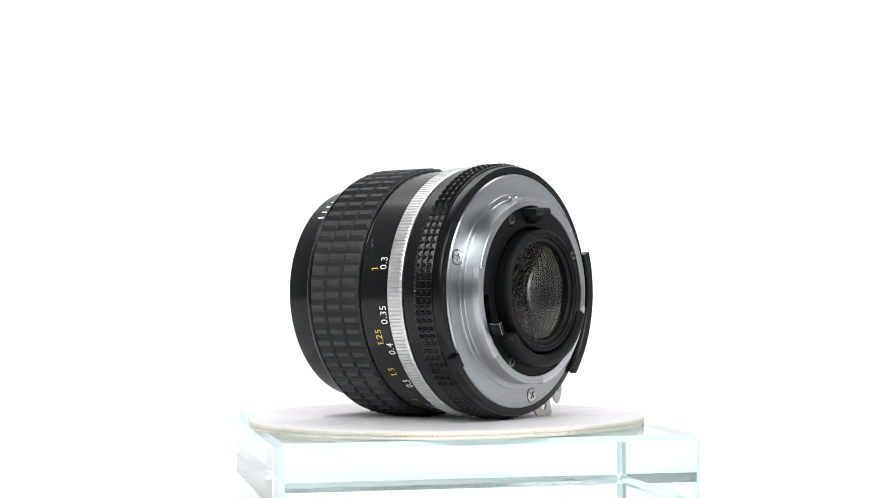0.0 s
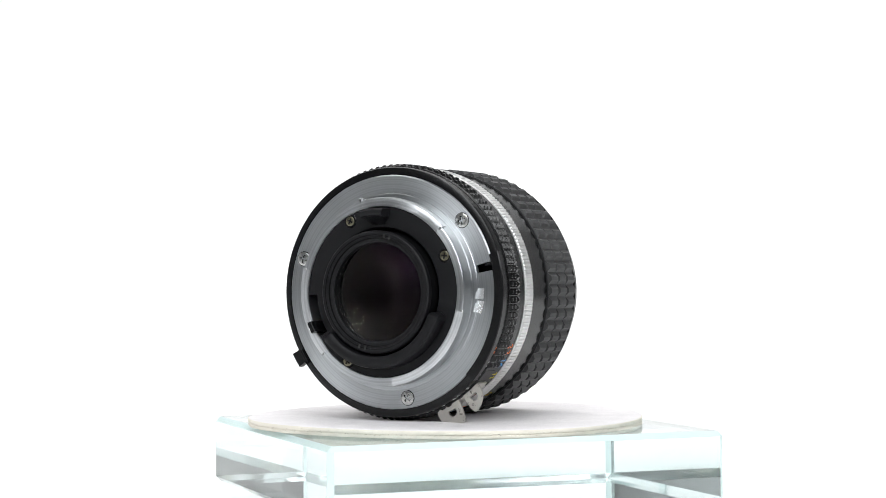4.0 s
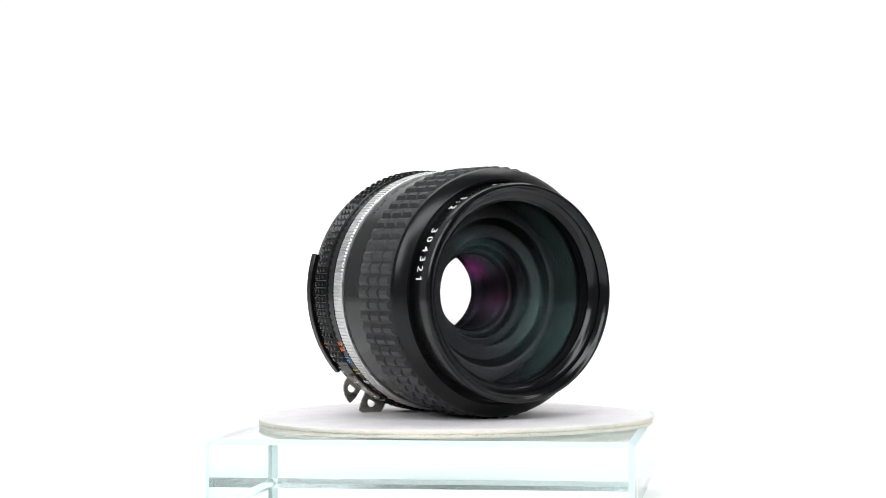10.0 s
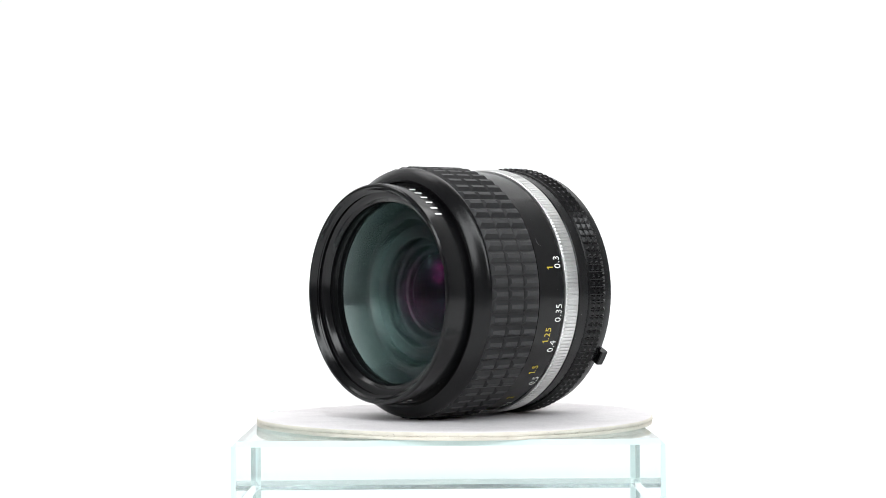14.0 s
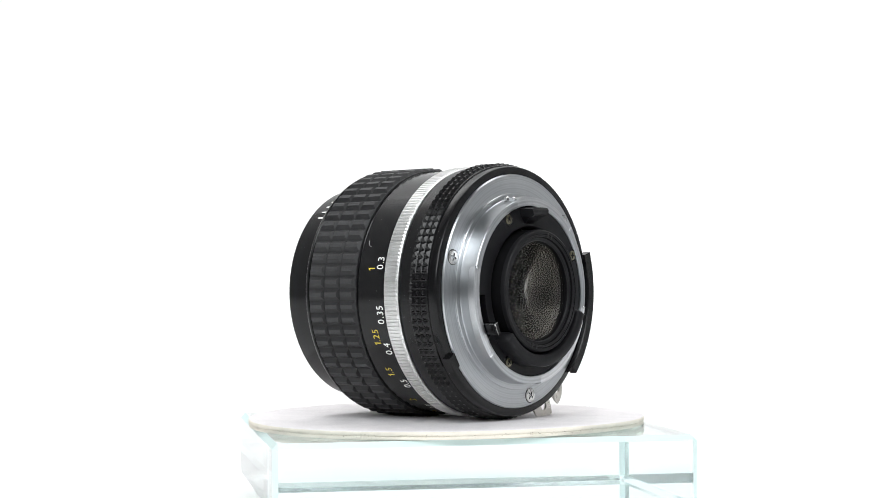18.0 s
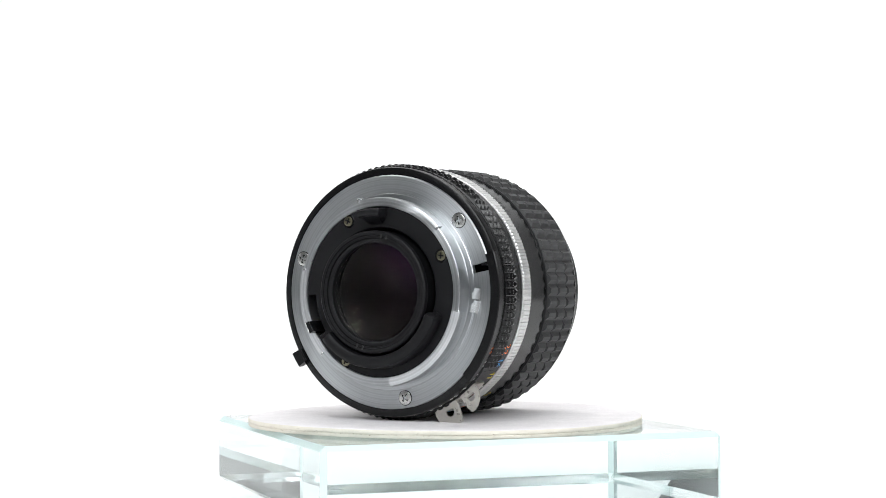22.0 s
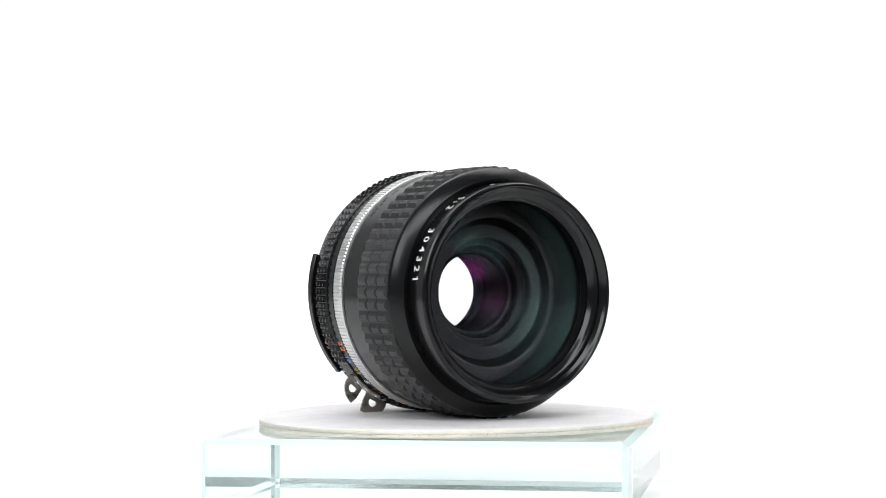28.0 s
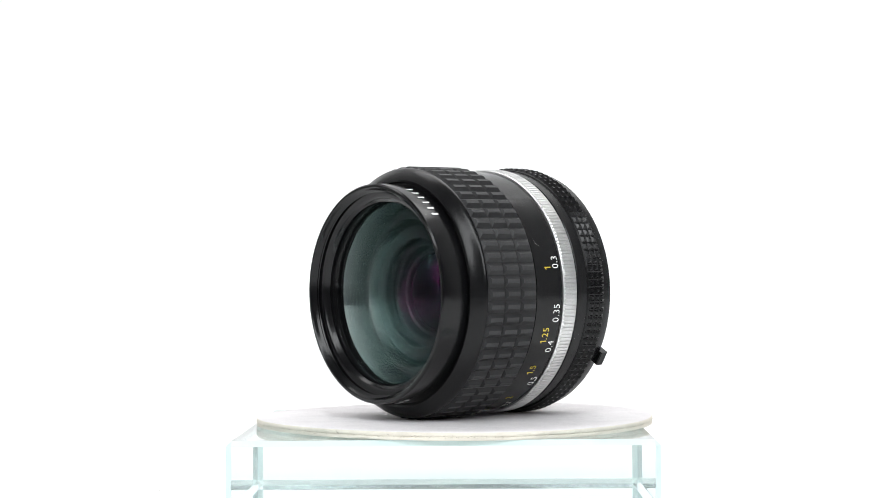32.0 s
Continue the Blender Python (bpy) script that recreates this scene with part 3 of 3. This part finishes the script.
def fork():
    base = lp("coupling_fork", box_arc(4.0, 7.9, 30.9, 31.55, -155.5, -134.5, 0.15), M_STEEL, "nickel-plated metering fork with two ears")

    def ear(points, hole_at, hole_r):
        def yz(r, a):
            p = at(0, r, a)
            return p.y, p.z
        cy, cz = yz(*hole_at)
        ring = []
        for k in range(20):
            t = 2 * math.pi * k / 20
            u, w = hole_r * MM * math.cos(t), max(hole_r * MM * math.sin(t), -hole_r * MM * 0.45)
            a = radians(hole_at[1])
            ring.append((cy + u * math.cos(a) + w * math.sin(a), cz - u * math.sin(a) + w * math.cos(a)))
        return holed([yz(*p) for p in points], [ring], 0.55 * MM)

    for points, hole_at in (([(30.9, -159.0), (32.3, -159.4), (33.7, -158.8), (34.8, -157.4), (35.7, -155.2), (36.2, -152.4), (36.4, -149.0), (35.3, -148.3), (33.6, -147.6), (31.6, -147.2), (30.9, -147.2)], (32.9, -152.3)),
                            ([(30.9, -144.2), (32.6, -144.3), (34.6, -144.2), (36.1, -143.4), (36.0, -141.8), (35.5, -139.6), (34.7, -137.6), (33.7, -136.2), (32.6, -135.3), (30.9, -135.0)], (32.8, -140.0))):
        ob = lp("ear", ear(points, hole_at, 1.15), M_STEEL, "pierced steel ear", base)
        ob.matrix_basis = Matrix.Translation((3.5 * MM, 0, 0))
    me = screw_mesh(0.00118, 0.0008, 0.0003, M_SCREW)
    for a in (-139.3, -151.3):
        ob = part("screw", me, None, base, "cross-head screw")
        ob.matrix_basis = Matrix.Translation(at(6.2, 31.5, a)) @ Matrix.Rotation(radians(-a), 4, "X") @ pose(0, 0, 0, 0, 90, 0) @ pose(0, 0, 0, 20, 0, 0)


def silver_ring():
    """Fine serrations all round but for a plain length that carries the index."""
    bm = bmesh.new()
    n = 216
    angles = []
    for k in range(n):
        a = 360.0 * k / n
        plain = -176 < (a + 180) % 360 - 180 < -141.5
        low = 31.12 if plain else 30.86
        angles += [(a, 31.12), (a + 0.80, 31.12), (a + 1.05, low), (a + 1.42, low)]
    prof = [(12.2, None, 29.0), (12.2, None, 30.72), (12.42, None, 30.8), (12.75, 1.0, 0), (16.1, 1.0, 0), (16.38, None, 30.8), (16.6, None, 30.72), (16.6, None, 29.0)]
    rings = []
    for s, f, r in prof:
        rings.append([bm.verts.new(at(s, r if f is None else (31.12 if f == 0 else q), a)) for a, q in angles])
    c = len(angles)
    for a, b in list(zip(rings, rings[1:])) + [(rings[-1], rings[0])]:
        for k in range(c):
            bm.faces.new((a[k], a[(k + 1) % c], b[(k + 1) % c], b[k]))
    ring = lp("silver_ring", bm, M_CHROME, "satin chrome ring with fine serrations", sharp=20)
    lp("index_line", bar(12.8, 16.05, 31.16, -157.0, -156.2), M_ORANGE, "orange index line", ring)
    lp("index_line", bar(12.8, 16.05, 31.16, -163.5, -162.7), M_BLUE, "blue index line", ring)
    lp("index_mark", bar(14.0, 16.05, 31.16, -160.4, -159.2), M_ENGRAVE_SHADE, "black index mark", ring)


def focus_barrel():
    ring = lp("focus_scale", turned([(16.6, 29.2), (16.75, 30.2), (16.95, 30.4), (25.05, 30.38), (25.15, 30.25), (25.3, 30.38), (25.55, 30.3), (25.6, 29.2)], 180), M_GLOSS, "glossy black distance scale ring")
    for text, s, a, mat, col in (("0.3", 18.5, 76.3, M_WHITE, "white"), ("0.35", 18.5, 99.9, M_WHITE, "white"), ("0.4", 18.5, 116.2, M_WHITE, "white"), ("0.5", 18.5, 136.6, M_WHITE, "white"),
                                 ("0.7", 18.5, 158, M_WHITE, "white"), ("1", 21.1, 79.0, M_YELLOW, "yellow"), ("1.25", 21.1, 110.5, M_YELLOW, "yellow"), ("1.5", 21.1, 129.1, M_YELLOW, "yellow"),
                                 ("2", 21.1, 150.1, M_YELLOW, "yellow"), ("3", 21.1, 168.0, M_YELLOW, "yellow"), ("m", 18.5, -147.0, M_WHITE, "white"), ("ft", 21.0, -147.5, M_YELLOW, "yellow"), ("1", 18.5, 177.0, M_WHITE, "white")):
        part("scale_number", lettering(text, 1.45 if text == "m" else 2.0, s, 30.44, a, 0.0, {"0.35": 4.4, "1.25": 4.0, "0.3": 3.0, "0.4": 3.1, "1.5": 2.7, "0.5": 2.9, "0.7": 2.9, "m": 1.75, "ft": 1.7}.get(text, 1.4 if text != "1" else 0.8)), mat, ring, "%s %s" % (col, text))
    part("engraving", lettering("MADE IN JAPAN", 1.6, 19.15, 30.42, -34.5, 0.0, 17.4), M_ENGRAVE_SHADE, ring, "faint engraved words MADE IN JAPAN")


def grip():
    base = lp("focus_grip", turned([(25.65, 29.0), (25.65, 30.7), (25.9, 30.76), (40.75, 30.76), (41.0, 30.7), (41.0, 29.0)], 160), M_RUBBER, "black rubber focusing grip moulded in blocks")
    w, ln, h = 2.94, 4.96, 0.74
    bm = bmesh.new()
    low = [bm.verts.new((x * MM, y * MM, 0)) for x, y in ((-ln / 2, -w / 2), (ln / 2, -w / 2), (ln / 2, w / 2), (-ln / 2, w / 2))]
    mid = [bm.verts.new((x * MM, y * MM, 0.13 * MM)) for x, y in ((-ln / 2 + 0.1, -w / 2 + 0.2), (ln / 2 - 0.1, -w / 2 + 0.2), (ln / 2 - 0.1, w / 2 - 0.2), (-ln / 2 + 0.1, w / 2 - 0.2))]
    top = [bm.verts.new((x * MM, y * MM, h * MM)) for x, y in ((-1.88, -0.5), (1.88, -0.5), (1.88, 0.5), (-1.88, 0.5))]
    for a, b in ((low, mid), (mid, top)):
        for k in range(4):
            bm.faces.new((a[k], a[(k + 1) % 4], b[(k + 1) % 4], b[k]))
    bm.faces.new(top)
    me = mesh_of("grip_block", bm, 12)
    me.materials.append(M_RUBBER)
    me.materials.append(M_RUBBER_WORN)
    for f in me.polygons:
        f.material_index = 1 if f.normal.z > 0.98 else 0
    n = 64
    for row in range(3):
        for k in range(n):
            a = 360.0 * k / n - 89.6
            ob = part("grip_block", me, M_RUBBER, base)
            ob.matrix_basis = Matrix.Translation(at(28.28 + 5.05 * row, 30.70, a)) @ Matrix.Rotation(radians(-a), 4, "X")


def front():
    lp("bevel_ring", turned([(41.06, 29.0), (41.1, 30.75), (41.35, 31.0), (41.8, 30.92), (42.25, 30.6), (44.1, 28.55), (44.3, 28.1), (44.2, 27.5), (43.4, 27.2), (43.4, 25.6), (41.06, 25.6)], 180), M_BLACK, "black bevelled ring")
    ring = lp("filter_ring", turned([(42.0, 25.4), (43.0, 26.7), (44.2, 26.85), (50.9, 27.0), (51.35, 26.95), (51.72, 26.6), (51.75, 26.1), (51.5, 25.8), (51.0, 25.5)]
              + [(50.8 - 0.3 * k, 25.25 - (0.35 if k % 2 else 0.0)) for k in range(5)] + [(49.5, 24.7), (49.4, 24.0), (49.1, 23.5), (48.5, 23.1), (48.0, 22.65), (42.0, 22.65)], 200),
              M_GLOSS, "glossy black front ring with filter thread")
    part("number", lettering("304321", 2.55, 47.7, 27.06, -68.6, 0.006, 13.3), M_WHITE, ring, "white number 304321")
    part("number", lettering("1:2", 2.5, 47.8, 27.06, -35.6, 0.006, 5.2), M_WHITE, ring, "white number 1:2")
    for a in (45, 40.4, 35.7, 30.8, 25.9, 20.8):
        lp("name_bar", bar(46.5, 48.5, 27.06, a - 0.6, a + 0.6), M_WHITE, "white bar", ring)
    for a in (3.5, -1.0, -5.6, -10.8):
        lp("name_bar", bar(46.6, 48.4, 27.06, a - 0.55, a + 0.55), M_WHITE, "white bar", ring)
    for a in (180, 175.5, 171.6, 167.8, 163.6):
        lp("name_bar", bar(46.8, 48.4, 27.06, a - 0.55, a + 0.55), M_WHITE, "white bar", ring)
    tube = lp("inner_tube", turned([(47.7, 22.55), (40.0, 22.5), (39.7, 19.7), (39.2, 19.3), (35.3, 18.5), (34.9, 15.4), (34.5, 15.1), (30.6, 15.1),
                                    (30.3, 13.7), (29.8, 13.4), (26.3, 13.0), (25.9, 12.5), (25.6, 12.35), (23.4, 12.3), (23.2, 11.9), (21.8, 11.9), (20.6, 11.77), (20.2, 11.77),
                                    (20.2, 25.0), (40.0, 25.0), (42.0, 22.62), (47.7, 22.62)], 128), M_DULL, "matt black stepped inner tube", sharp=25)
    tube.data.materials.append(M_CONE)
    tube.data.materials.append(M_BAFFLE)
    for f in tube.data.polygons:
        if 25.6 < f.center.x / MM < 39.9 and f.center.yz.length < 22.4 * MM and abs(f.normal.x) > 0.4:
            f.material_index = 1 if f.center.x > 38.8 * MM else 2
    element("front_element", 22.55, 32.0, 70.0, 49.2, 51.1, M_COATED, "large coated front glass element")
    element("middle_element", 11.95, -62.0, 62.0, 20.9, 24.1, M_COATED_M, "small coated middle glass element")
    element("inner_element", 15.15, 22.0, 27.0, 37.5, 39.1, M_COATED_IN, "coated inner glass element")
    return tube


def dust():
    """Fine pale specks of dust on the barrel, grip and rings."""
    rng = random.Random(7)
    verts, faces = [], []
    bands = ((17.2, 25.0, 30.42), (26, 40.5, 31.0), (44.5, 50.5, 26.99), (8.8, 11.4, 30.78), (1.3, 2.7, 30.76), (41.9, 43.6, 29.6))
    for _ in range(260):
        s0, s1, r = rng.choice(bands)
        s, a, q = rng.uniform(s0, s1), rng.uniform(-180, 180), rng.choice((0.03, 0.04, 0.05, 0.07))
        if s0 == 41.9:
            r = 30.0 - (s - 42.3) * 1.19 if s > 42.3 else 30.3
        n = len(verts)
        da = math.degrees(q / r)
        verts += [at(s, r + q * 0.6, a), at(s - q, r, a), at(s, r, a - da), at(s + q * rng.uniform(0.7, 1.6), r, a), at(s, r, a + da)]
        faces += [(n, n + 1, n + 2), (n, n + 2, n + 3), (n, n + 3, n + 4), (n, n + 4, n + 1)]
    for _ in range(46):
        h, a, q = 21.5 * math.sqrt(rng.random()), rng.uniform(-180, 180), rng.choice((0.025, 0.03, 0.045))
        mid = at(51.12 - (70 - math.sqrt(4900 - h * h)), h, a)
        n = len(verts)
        verts += [mid + Vector((q * MM * 0.7, 0, 0))] + [mid + Vector((0, q * MM * math.sin(k * 1.571), q * MM * math.cos(k * 1.571))) for k in range(4)]
        faces += [(n, n + 1 + k, n + 1 + (k + 1) % 4) for k in range(4)]
    # one short bent fibre on the distance scale
    bend = [(23.6, 64.6), (23.5, 66.0), (23.3, 67.3), (22.9, 68.0), (22.4, 68.2), (22.1, 67.8)]
    for (s0, a0), (s1, a1) in zip(bend, bend[1:]):
        n = len(verts)
        verts += [at(s0, 30.42, a0), at(s0 + 0.07, 30.46, a0 + 0.08), at(s1 + 0.07, 30.46, a1 + 0.08), at(s1, 30.42, a1)]
        faces.append((n, n + 1, n + 2, n + 3))
    me = bpy.data.meshes.new("dust")
    me.from_pydata(verts, [], faces)
    tagged(part("dust", me, M_DUST, lens, m=LM), "fine pale specks of dust", kind="stuff")


mount()
rear()
aperture_ring()
fork()
silver_ring()
focus_barrel()
grip()
front()
dust()


# ---- the turning ----
def motions():
    for thing in (turntable, block, plate, lens):
        z = thing.matrix_basis.translation.z
        walk(thing, [(t / 2, pose(0, 0, z, 0, 0, TURN * t / 2)) for t in range(65)])


motions()
